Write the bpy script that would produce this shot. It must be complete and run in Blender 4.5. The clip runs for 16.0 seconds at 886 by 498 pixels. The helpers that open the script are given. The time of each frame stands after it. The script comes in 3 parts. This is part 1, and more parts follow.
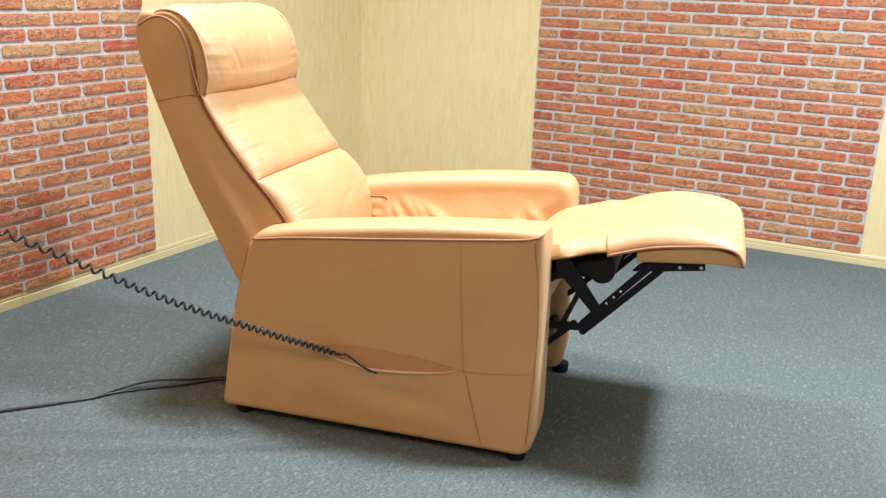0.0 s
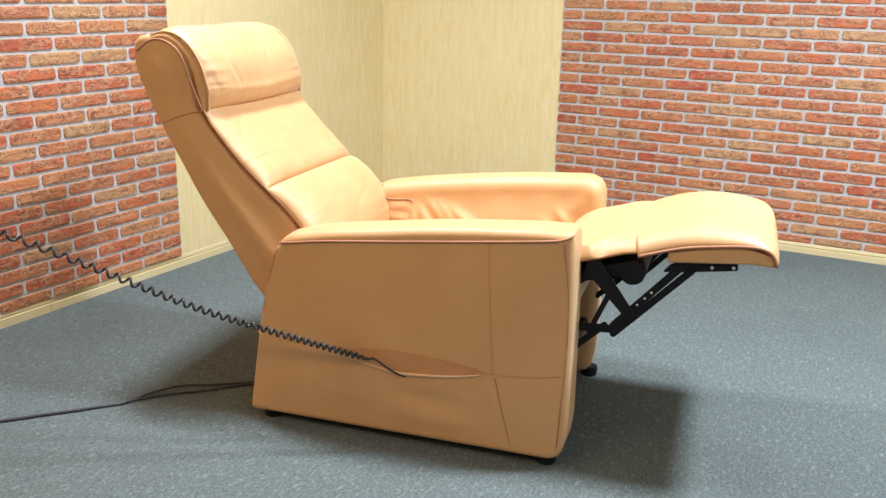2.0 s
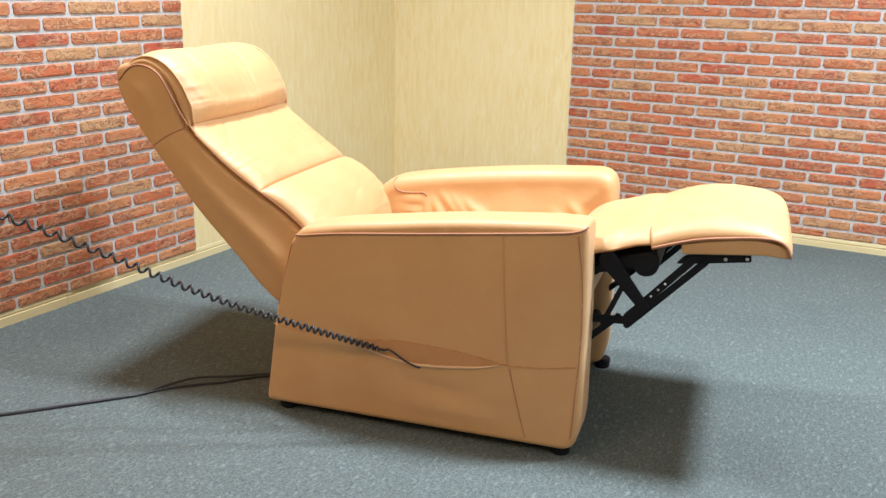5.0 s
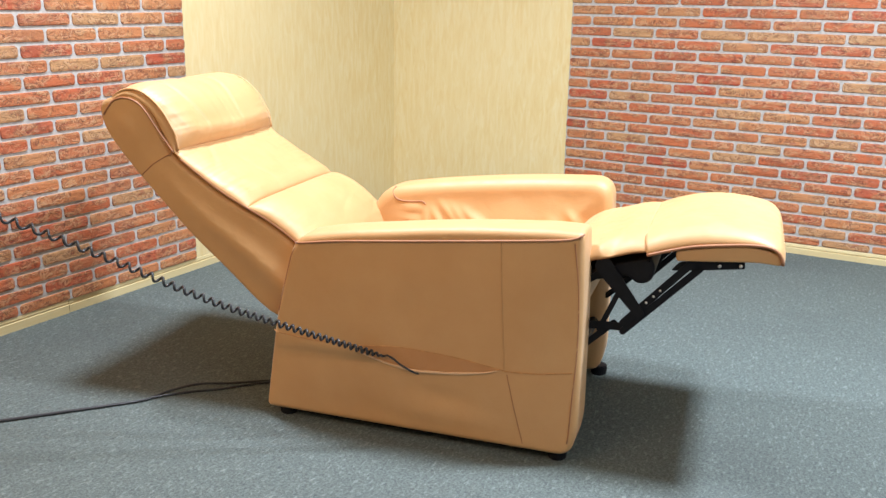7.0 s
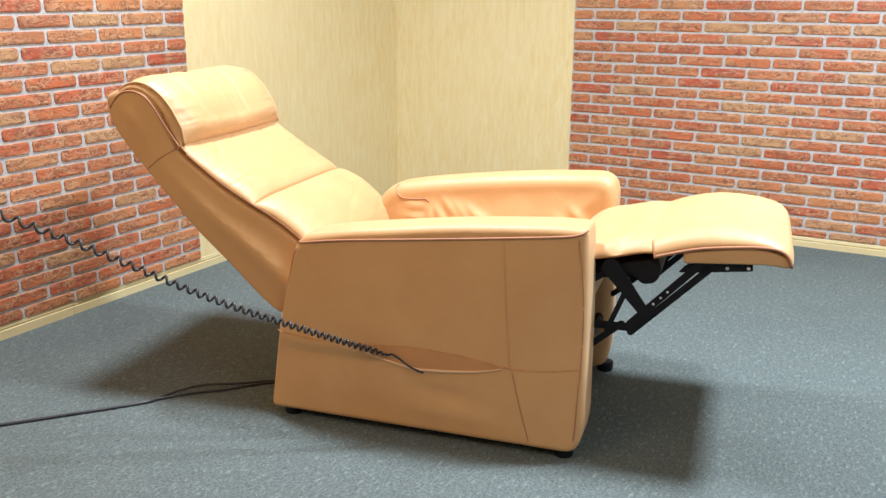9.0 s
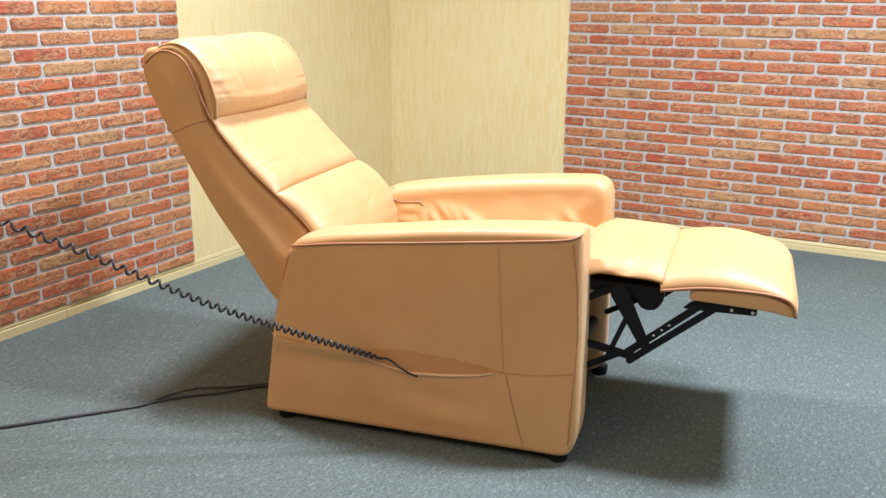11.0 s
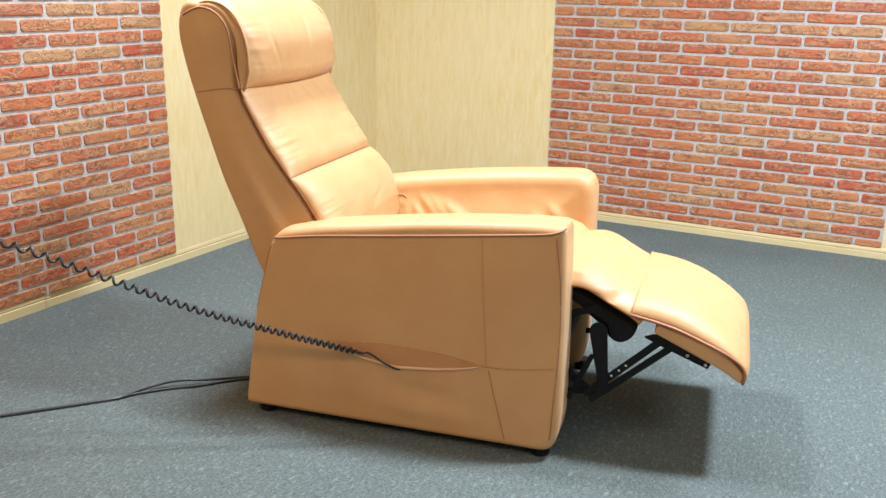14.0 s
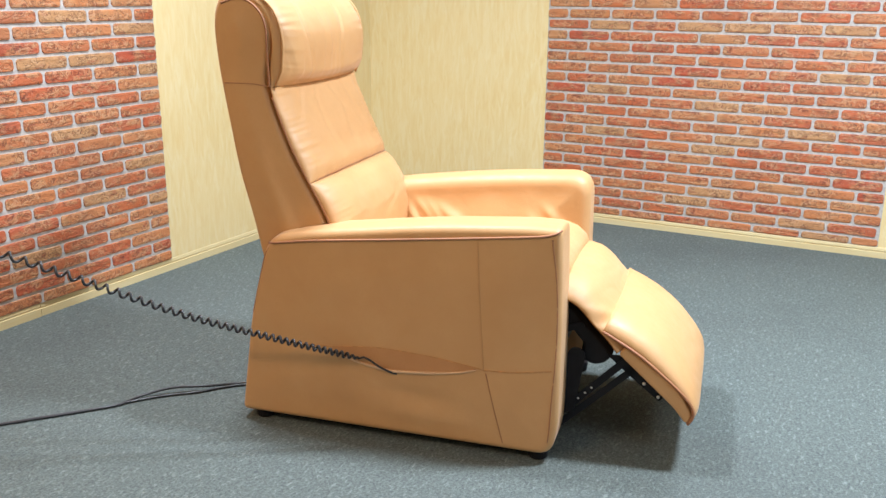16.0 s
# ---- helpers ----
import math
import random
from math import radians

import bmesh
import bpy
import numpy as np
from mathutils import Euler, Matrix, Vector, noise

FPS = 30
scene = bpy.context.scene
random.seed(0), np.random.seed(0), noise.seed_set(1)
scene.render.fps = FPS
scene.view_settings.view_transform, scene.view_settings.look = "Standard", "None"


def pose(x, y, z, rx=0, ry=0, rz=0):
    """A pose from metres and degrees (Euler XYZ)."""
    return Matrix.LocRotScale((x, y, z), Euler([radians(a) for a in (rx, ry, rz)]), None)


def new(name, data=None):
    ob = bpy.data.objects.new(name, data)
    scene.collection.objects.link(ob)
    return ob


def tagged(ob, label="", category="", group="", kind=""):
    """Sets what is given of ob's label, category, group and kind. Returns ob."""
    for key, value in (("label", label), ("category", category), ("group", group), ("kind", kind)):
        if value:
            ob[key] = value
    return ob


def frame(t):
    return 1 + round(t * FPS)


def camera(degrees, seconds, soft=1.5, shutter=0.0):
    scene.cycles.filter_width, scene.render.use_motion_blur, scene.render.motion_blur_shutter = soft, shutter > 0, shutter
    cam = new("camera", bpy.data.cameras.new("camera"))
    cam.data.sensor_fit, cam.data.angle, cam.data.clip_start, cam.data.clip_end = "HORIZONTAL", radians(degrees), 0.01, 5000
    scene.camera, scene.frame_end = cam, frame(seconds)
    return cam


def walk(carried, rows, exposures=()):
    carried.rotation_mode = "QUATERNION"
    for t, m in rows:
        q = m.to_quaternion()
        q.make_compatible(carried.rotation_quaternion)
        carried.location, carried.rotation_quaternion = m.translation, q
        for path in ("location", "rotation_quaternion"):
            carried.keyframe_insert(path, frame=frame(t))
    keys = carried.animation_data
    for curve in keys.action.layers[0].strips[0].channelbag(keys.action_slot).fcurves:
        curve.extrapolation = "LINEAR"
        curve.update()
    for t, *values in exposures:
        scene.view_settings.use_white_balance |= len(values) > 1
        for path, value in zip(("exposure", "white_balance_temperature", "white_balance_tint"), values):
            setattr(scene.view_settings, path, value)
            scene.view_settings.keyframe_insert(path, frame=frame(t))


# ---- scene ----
from mathutils.geometry import delaunay_2d_cdt

cam = camera(52.19, 16.0, soft=1.45)
PATH = [
    (0, pose(2.6963, -4.3062, 1.1445, 73.607, -1.929, 27.791)),
    (0.5, pose(2.6875, -4.3098, 1.1419, 73.820, -1.882, 28.294)),
    (1, pose(2.6835, -4.3108, 1.1377, 73.917, -1.792, 28.515)),
    (1.5, pose(2.6793, -4.3088, 1.1356, 73.904, -1.435, 28.786)),
    (2, pose(2.6750, -4.3046, 1.1296, 74.003, -1.125, 28.912)),
    (2.5, pose(2.6698, -4.3051, 1.1271, 73.778, -0.981, 29.113)),
    (3, pose(2.6711, -4.3026, 1.1253, 73.573, -0.990, 29.273)),
    (3.5, pose(2.6682, -4.3067, 1.1220, 73.384, -0.779, 29.218)),
    (4, pose(2.6701, -4.3122, 1.1242, 73.257, -0.859, 29.391)),
    (6.5, pose(2.6846, -4.3529, 1.1272, 74.531, -0.932, 29.500)),
    (7, pose(2.6911, -4.3558, 1.1248, 74.439, -0.926, 29.409)),
    (7.5, pose(2.6896, -4.3494, 1.1185, 74.160, -0.561, 29.386)),
    (8, pose(2.6900, -4.3443, 1.1237, 73.971, -0.436, 29.291)),
    (8.5, pose(2.6882, -4.3415, 1.1230, 74.079, -0.265, 29.513)),
    (9, pose(2.6907, -4.3389, 1.1249, 74.202, -0.159, 29.618)),
    (11.3, pose(2.6883, -4.3325, 1.1278, 74.398, -0.436, 29.193)),
    (11.5, pose(2.6882, -4.3287, 1.1291, 74.467, -0.637, 29.147)),
    (12, pose(2.6874, -4.3230, 1.1278, 74.622, -0.821, 28.960)),
    (12.5, pose(2.6840, -4.3193, 1.1252, 74.433, -0.791, 28.996)),
    (13, pose(2.6840, -4.3176, 1.1242, 74.113, -0.662, 28.864)),
    (13.5, pose(2.6852, -4.3196, 1.1239, 73.830, -0.767, 28.736)),
    (14, pose(2.6862, -4.3228, 1.1263, 73.862, -0.991, 28.470)),
    (14.5, pose(2.6836, -4.3224, 1.1285, 74.070, -1.199, 28.411)),
    (15, pose(2.6824, -4.3169, 1.1293, 74.193, -1.313, 28.348)),
    (15.5, pose(2.6832, -4.3122, 1.1219, 74.095, -0.721, 28.041)),
    (16, pose(2.6868, -4.3161, 1.1237, 74.104, -0.427, 28.122)),
]
walk(cam, PATH)

# ---- world and light ----
world = bpy.data.worlds.new("world")
scene.world = world
world.use_nodes = True
wbg = world.node_tree.nodes["Background"]
wbg.inputs[0].default_value = (0.9, 0.95, 1.0, 1)
wbg.inputs[1].default_value = 0.03

CHAIR_X, CHAIR_Y, CHAIR_YAW = 1.9754, -2.4244, 10.933
CHAIR = pose(CHAIR_X, CHAIR_Y, 0, 0, 0, CHAIR_YAW)
CEILING = 2.75


def ceiling_or_fill_lamp(lx, ly, watts, sx, sy, color):
    data = bpy.data.lights.new("ceiling_or_fill_lamp", "AREA")
    data.shape, data.size, data.size_y, data.energy, data.color = "RECTANGLE", sx, sy, watts, color
    data.spread = radians(160)
    ob = new("ceiling_or_fill_lamp", data)
    p = CHAIR @ Vector((lx, ly, CEILING - 0.06))
    ob.matrix_world = pose(p.x, p.y, p.z, 0, 0, CHAIR_YAW)
    return ob


DAY, WARM = (0.88, 1.0, 1.17), (1.0, 0.67, 0.42)
ceiling_or_fill_lamp(1.10, 0.46, 94, 0.3, 0.3, DAY)
ceiling_or_fill_lamp(-1.05, 0.30, 53, 0.3, 0.3, DAY)
# Added fill with no known fixture: softly brightens the floor and walls.
ceiling_or_fill_lamp(2.7, -1.8, 56, 1.6, 1.6, DAY)
# Added warm fill, also without a fixture: tints the side panel and shadows.
ceiling_or_fill_lamp(-1.5, -2.5, 37, 0.7, 0.6, WARM)
scene.view_settings.exposure = 0.33


# ---- materials ----
def material(name, rough=0.5, metal=0.0):
    m = bpy.data.materials.new(name)
    m.use_nodes = True
    nt = m.node_tree
    b = nt.nodes["Principled BSDF"]
    b.inputs["Roughness"].default_value, b.inputs["Metallic"].default_value = rough, metal
    return m, nt, b


def node(nt, kind, **values):
    n = nt.nodes.new(kind)
    for key, value in values.items():
        n.inputs[key.replace("_", " ")].default_value = value
    return n


def coords(nt, scale=(1, 1, 1), turn=(0, 0, 0), shift=None, generated=False):
    tc = nt.nodes.new("ShaderNodeTexCoord")
    mp = nt.nodes.new("ShaderNodeMapping")
    mp.inputs["Scale"].default_value, mp.inputs["Rotation"].default_value = scale, turn
    nt.links.new(tc.outputs["Generated" if generated else "Object"], mp.inputs["Vector"])
    if shift is not None:
        nt.links.new(shift, mp.inputs["Location"])
    return mp.outputs[0]


def ramp(nt, source, stops):
    r = nt.nodes.new("ShaderNodeValToRGB")
    while len(r.color_ramp.elements) < len(stops):
        r.color_ramp.elements.new(0.5)
    for e, (at, c) in zip(r.color_ramp.elements, stops):
        e.position, e.color = at, (*c, 1) if len(c) == 3 else c
    nt.links.new(source, r.inputs[0])
    return r.outputs[0]


def mix(nt, a, b, factor, how="MIX"):
    m = nt.nodes.new("ShaderNodeMix")
    m.data_type, m.blend_type = "RGBA", how
    for socket, value in ((m.inputs[0], factor), (m.inputs[6], a), (m.inputs[7], b)):
        if isinstance(value, bpy.types.NodeSocket):
            nt.links.new(value, socket)
        else:
            socket.default_value = (*value, 1) if isinstance(value, tuple) else value
    return m.outputs[2]


def noise_of(nt, vector, scale, detail=4.0, rough=0.55, distort=0.0):
    n = node(nt, "ShaderNodeTexNoise", Scale=scale, Detail=detail, Roughness=rough, Distortion=distort)
    nt.links.new(vector, n.inputs["Vector"])
    return n.outputs[0]


def bump(nt, b, height, strength, distance, before=None):
    n = node(nt, "ShaderNodeBump", Strength=strength, Distance=distance)
    nt.links.new(height, n.inputs["Height"])
    if before is not None:
        nt.links.new(before, n.inputs["Normal"])
    nt.links.new(n.outputs[0], b.inputs["Normal"])
    return n.outputs[0]


def leather(name, light, dark, rough=0.4):
    m, nt, b = material(name, rough)
    v = coords(nt)
    big = noise_of(nt, v, 5, 3)
    col = mix(nt, light, dark, ramp(nt, big, [(0.35, (0, 0, 0)), (0.72, (1, 1, 1))]))
    fine = noise_of(nt, v, 160, 3)
    col = mix(nt, col, dark, ramp(nt, fine, [(0.5, (0, 0, 0)), (0.8, (0.35, 0.35, 0.35))]))
    nt.links.new(col, b.inputs["Base Color"])
    vor = node(nt, "ShaderNodeTexVoronoi", Scale=420)
    nt.links.new(v, vor.inputs["Vector"])
    first = bump(nt, b, vor.outputs["Distance"], 0.16, 0.0008)
    soft = noise_of(nt, v, 16, 3, 0.5, 0.6)
    second = bump(nt, b, soft, 0.22, 0.006, first)
    bump(nt, b, noise_of(nt, v, 4.5, 2, 0.5, 0.4), 0.16, 0.03, second)
    b.inputs["Specular IOR Level"].default_value = 0.8
    b.inputs["Sheen Weight"].default_value, b.inputs["Sheen Roughness"].default_value = 0.12, 0.45
    rr = ramp(nt, noise_of(nt, v, 30, 3), [(0.3, (rough - 0.06,) * 3), (0.7, (rough + 0.08,) * 3)])
    nt.links.new(rr, b.inputs["Roughness"])
    return m


LEATHER = leather("tan_leather", (0.595, 0.326, 0.128), (0.548, 0.284, 0.102), 0.55)
LEATHER_EDGE = leather("leather_piping", (0.40, 0.165, 0.065), (0.33, 0.125, 0.045), 0.6)
# Darker, redder leather: the shade inside the pocket is in this colour.
LEATHER_SHADED = leather("shaded_pocket_leather", (0.56, 0.265, 0.092), (0.47, 0.205, 0.066), 0.6)
LEATHER_RAW = leather("raw_leather_edge", (0.74, 0.5, 0.3), (0.66, 0.4, 0.22), 0.6)


def plain(name, color, rough, metal=0.0, grain=60, gloss=0.4):
    m, nt, b = material(name, rough, metal)
    v = coords(nt)
    n = noise_of(nt, v, grain, 3)
    nt.links.new(mix(nt, color, tuple(c * 0.72 for c in color), ramp(nt, n, [(0.4, (0, 0, 0)), (0.7, (1, 1, 1))])), b.inputs["Base Color"])
    b.inputs["Specular IOR Level"].default_value = gloss
    bump(nt, b, n, 0.08, 0.001)
    return m


BLACK_STEEL = plain("black_painted_steel", (0.008, 0.009, 0.012), 0.6, 0, 60, 0.2)
BLACK_PLASTIC = plain("black_plastic", (0.010, 0.010, 0.012), 0.6, 0, 60, 0.2)
CABLE_BLACK = plain("cable_rubber", (0.036, 0.036, 0.038), 0.28)
HOLE_METAL = plain("bright_hole_metal", (0.7, 0.7, 0.68), 0.35, 0.6)
THREAD = plain("seam_thread", (0.36, 0.15, 0.05), 0.7)
PALE_THREAD = plain("pale_seam_thread", (0.62, 0.31, 0.12), 0.7)
PLASTER = plain("painted_plaster", (0.42, 0.41, 0.39), 0.8, 0, 9)
CEILING_PAINT = plain("ceiling_paint", (0.76, 0.76, 0.74), 0.85, 0, 9)


def carpet_material():
    m, nt, b = material("grey_carpet", 0.95)
    v = coords(nt)
    a = noise_of(nt, v, 150, 4, 0.75)
    c = noise_of(nt, coords(nt, (105, 44, 1), (0, 0, 0.35)), 1.0, 4, 0.7, 0.6)
    e = noise_of(nt, coords(nt, (120, 60, 1), (0, 0, 0.2)), 1.0, 4, 0.7, 0.6)
    big = noise_of(nt, v, 1.6, 4)
    col = ramp(nt, a, [(0.30, (0.063, 0.074, 0.074)), (0.5, (0.114, 0.134, 0.125)), (0.70, (0.178, 0.206, 0.192))])
    col = mix(nt, col, (0.252, 0.292, 0.270), ramp(nt, c, [(0.53, (0, 0, 0)), (0.70, (0.66, 0.66, 0.66))]))
    col = mix(nt, col, (0.040, 0.045, 0.046), ramp(nt, e, [(0.54, (0, 0, 0)), (0.72, (0.6, 0.6, 0.6))]))
    col = mix(nt, col, (0.060, 0.064, 0.063), ramp(nt, big, [(0.5, (0, 0, 0)), (0.8, (0.3, 0.3, 0.3))]))
    nt.links.new(col, b.inputs["Base Color"])
    b.inputs["Specular IOR Level"].default_value = 0.15
    first = bump(nt, b, a, 0.8, 0.004)
    bump(nt, b, c, 0.5, 0.004, first)
    return m


def veneer(name, horizontal=False):
    m, nt, b = material(name, 0.45)
    s = (4, 45, 45) if horizontal else (42, 42, 8)
    v = coords(nt, s)
    n1 = noise_of(nt, v, 1.0, 4, 0.55, 0.8)
    n2 = noise_of(nt, coords(nt, tuple(2.6 * q for q in s)), 1.0, 2, 0.5, 0.5)
    n3 = noise_of(nt, coords(nt), 1.3, 3)
    col = ramp(nt, n1, [(0.3, (0.745, 0.55, 0.245)), (0.5, (0.775, 0.605, 0.30)), (0.7, (0.80, 0.66, 0.375))])
    col = mix(nt, col, (0.68, 0.45, 0.185), ramp(nt, n2, [(0.58, (0, 0, 0)), (0.78, (0.35, 0.35, 0.35))]))
    col = mix(nt, col, (0.80, 0.64, 0.345), ramp(nt, n3, [(0.4, (0, 0, 0)), (0.7, (0.5, 0.5, 0.5))]))
    if horizontal:
        col = mix(nt, col, (0.52, 0.44, 0.25), 0.4)
    nt.links.new(col, b.inputs["Base Color"])
    bump(nt, b, n2, 0.05, 0.001)
    return m


def brick_material(island=False):
    m, nt, b = material("joined_brick" if island else "brick", 0.62)
    if island:
        rnd = nt.nodes.new("ShaderNodeNewGeometry").outputs["Random Per Island"]
    else:
        rnd = nt.nodes.new("ShaderNodeObjectInfo").outputs["Random"]
    mul = node(nt, "ShaderNodeMath")
    mul.operation = "MULTIPLY"
    mul.inputs[1].default_value = 37.0
    nt.links.new(rnd, mul.inputs[0])
    far = mul.outputs[0]
    base = ramp(nt, rnd, [(0.0, (0.52, 0.118, 0.042)), (0.18, (0.53, 0.20, 0.072)), (0.36, (0.46, 0.082, 0.036)), (0.5, (0.54, 0.225, 0.088)),
                          (0.66, (0.50, 0.105, 0.040)), (0.8, (0.53, 0.16, 0.055)), (0.92, (0.50, 0.255, 0.110))])
    patch = noise_of(nt, coords(nt, (16, 28, 1), (0, 0, 0.25), far), 1.0, 4, 0.65, 0.5)
    col = mix(nt, base, (0.522, 0.278, 0.123), ramp(nt, patch, [(0.46, (0, 0, 0)), (0.62, (0.6, 0.6, 0.6))]))
    red = noise_of(nt, coords(nt, (20, 44, 1), (0, 0, -0.3), far), 1.0, 4, 0.65)
    col = mix(nt, col, (0.301, 0.057, 0.032), ramp(nt, red, [(0.55, (0, 0, 0)), (0.70, (0.7, 0.7, 0.7))]))
    crack = noise_of(nt, coords(nt, (27, 38, 1), (0, 0, 0.55), far), 1.0, 4, 0.62, 1.6)
    line = ramp(nt, crack, [(0.435, (0, 0, 0)), (0.475, (1, 1, 1)), (0.515, (0, 0, 0))])
    gate = ramp(nt, noise_of(nt, coords(nt, (15, 30, 1), (0, 0, 0), far), 1.0, 2), [(0.36, (0, 0, 0)), (0.52, (0.9, 0.9, 0.9))])
    # Pale highlight along one edge of each crack, painted into the brick colour.
    glint = ramp(nt, crack, [(0.53, (0, 0, 0)), (0.56, (0.8, 0.8, 0.8)), (0.60, (0, 0, 0))])
    col = mix(nt, col, (0.602, 0.383, 0.228), mix(nt, glint, gate, 1.0, "MULTIPLY"))
    col = mix(nt, col, (0.085, 0.026, 0.018), mix(nt, line, gate, 1.0, "MULTIPLY"))
    soot = noise_of(nt, nt.nodes.new("ShaderNodeNewGeometry").outputs["Position"], 3.2, 4, 0.6)
    col = mix(nt, col, (0.24, 0.075, 0.036), ramp(nt, soot, [(0.52, (0, 0, 0)), (0.74, (0.5, 0.5, 0.5))]))
    nt.links.new(col, b.inputs["Base Color"])
    first = bump(nt, b, crack, 0.9, 0.005)
    bump(nt, b, patch, 0.35, 0.004, first)
    return m


def mortar_material():
    m, nt, b = material("grey_mortar", 0.85)
    v = coords(nt)
    n = noise_of(nt, v, 60, 4)
    nt.links.new(ramp(nt, n, [(0.3, (0.40, 0.365, 0.335)), (0.7, (0.58, 0.535, 0.485))]), b.inputs["Base Color"])
    bump(nt, b, n, 0.3, 0.002)
    return m


CARPET, VENEER, SKIRTING = carpet_material(), veneer("wood_veneer"), veneer("skirting_wood", True)
BRICK, BRICK_FAR, MORTAR = brick_material(), brick_material(True), mortar_material()


# ---- mesh helpers ----
def mesh_of(name, bm, mat, smooth=True):
    me = bpy.data.meshes.new(name)
    bmesh.ops.recalc_face_normals(bm, faces=bm.faces[:])
    bm.to_mesh(me)
    bm.free()
    me.materials.append(mat)
    if smooth:
        me.polygons.foreach_set("use_smooth", [True] * len(me.polygons))
    return me


def part(name, bm, mat, parent, label="", smooth=True):
    ob = new(name, mesh_of(name, bm, mat, smooth))
    ob.parent = parent
    return tagged(ob, label)


def box(bm, x0, x1, y0, y1, z0, z1, bevel=0.0):
    made = bmesh.ops.create_cube(bm, size=1, matrix=Matrix.Translation(((x0 + x1) / 2, (y0 + y1) / 2, (z0 + z1) / 2))
                                 @ Matrix.Diagonal((x1 - x0, y1 - y0, z1 - z0, 1)))
    if bevel:
        edges = list({e for v in made["verts"] for e in v.link_edges})
        bmesh.ops.bevel(bm, geom=edges, offset=bevel, segments=2, affect="EDGES")
    return bm


def smooth_line(points, count, closed=False):
    """A Catmull-Rom line through the points, evenly parted."""
    p = np.array(points, float)
    n = len(p)
    spans = n if closed else n - 1
    out = []
    for i in range(spans):
        a, b_, c, d = (p[(i + k) % n] if closed else p[min(max(i + k, 0), n - 1)] for k in (-1, 0, 1, 2))
        for s in np.linspace(0, 1, 14, endpoint=False):
            out.append(0.5 * (2 * b_ + (c - a) * s + (2 * a - 5 * b_ + 4 * c - d) * s**2 + (3 * b_ - a - 3 * c + d) * s**3))
    out.append(p[0] if closed else p[-1])
    out = np.array(out)
    run = np.r_[0, np.cumsum(np.linalg.norm(np.diff(out, axis=0), axis=1))]
    at = np.linspace(0, run[-1], count + 1 if closed else count)
    line = np.stack([np.interp(at, run, out[:, k]) for k in range(p.shape[1])], 1)
    return line[:-1] if closed else line


def round_poly(points, radii, seg=5):
    """A closed outline with rounded corners."""
    p, out = np.array(points, float), []
    n = len(p)
    for i in range(n):
        a, c, b_ = p[i - 1], p[i], p[(i + 1) % n]
        u, w = (a - c), (b_ - c)
        lu, lw = np.linalg.norm(u), np.linalg.norm(w)
        r = min(radii[i], 0.49 * lu, 0.49 * lw)
        if r < 1e-5:
            out.append(c)
            continue
        s, e = c + u / lu * r, c + w / lw * r
        for k in np.linspace(0, 1, seg):
            out.append((1 - k) ** 2 * s + 2 * k * (1 - k) * c + k * k * e)
    return np.array(out)


def dense(line, step):
    """The closed outline with no side longer than step."""
    out = []
    for a, b_ in zip(line, np.roll(line, -1, axis=0)):
        k = max(1, int(math.ceil(np.linalg.norm(b_ - a) / step)))
        out += [a + (b_ - a) * i / k for i in range(k)]
    return np.array(out)


def outward(line):
    t = np.roll(line, -1, axis=0) - np.roll(line, 1, axis=0)
    n = np.stack([t[:, 1], -t[:, 0]], 1)
    n /= np.linalg.norm(n, axis=1)[:, None] + 1e-9
    area = np.sum(line[:, 0] * np.roll(line[:, 1], -1) - np.roll(line[:, 0], -1) * line[:, 1])
    return n if area > 0 else -n


def inside(points, outline):
    """Which points lie in the outline, and how far they are from its corners."""
    x, z = points[:, 0], points[:, 1]
    odd = np.zeros(len(points), bool)
    for (x0, z0), (x1, z1) in zip(outline, np.roll(outline, -1, axis=0)):
        if z0 != z1:
            odd ^= ((z0 > z) != (z1 > z)) & (x < (x1 - x0) * (z - z0) / (z1 - z0) + x0)
    gap = np.sqrt(((points[:, None] - outline[None]) ** 2).sum(2)).min(1) if len(points) else np.zeros(0)
    return odd, gap


def cap(bm, row, ring, y, out, swell, relief, squeeze, step):
    """Closes a ring with a face of small triangles that swells outwards (out: -1 or 1 along y)."""
    lo, hi = ring.min(0), ring.max(0)
    grid = np.stack(np.meshgrid(np.arange(lo[0], hi[0], step), np.arange(lo[1], hi[1], step)), -1).reshape(-1, 2)
    odd, gap = inside(grid, ring)
    grid, gap = grid[odd & (gap > step * 0.6)], gap[odd & (gap > step * 0.6)]
    n = len(ring)
    flat = [Vector(p) for p in ring.tolist() + grid.tolist()]
    made = delaunay_2d_cdt(flat, [(i, (i + 1) % n) for i in range(n)], [], 1, 1e-7)
    at = []
    for place, source in zip(made[0], made[3]):
        first = source[0] if source else -1
        if 0 <= first < n:
            at.append(row[first])
            continue
        d = min(1.0, (gap[first - n] if first >= n else 0.0) / 0.13)
        yy = squeeze(place.x, y, place.y) if squeeze else y
        lift = swell * d * d * (3 - 2 * d) + (relief(place.x, place.y) * min(1.0, 3 * d) if relief else 0.0)
        at.append(bm.verts.new((place.x, yy + out * lift, place.y)))
    for f in made[2]:
        corners = [at[i] for i in f]
        if len(set(corners)) == len(corners) and bm.faces.get(corners) is None:
            bm.faces.new(corners)


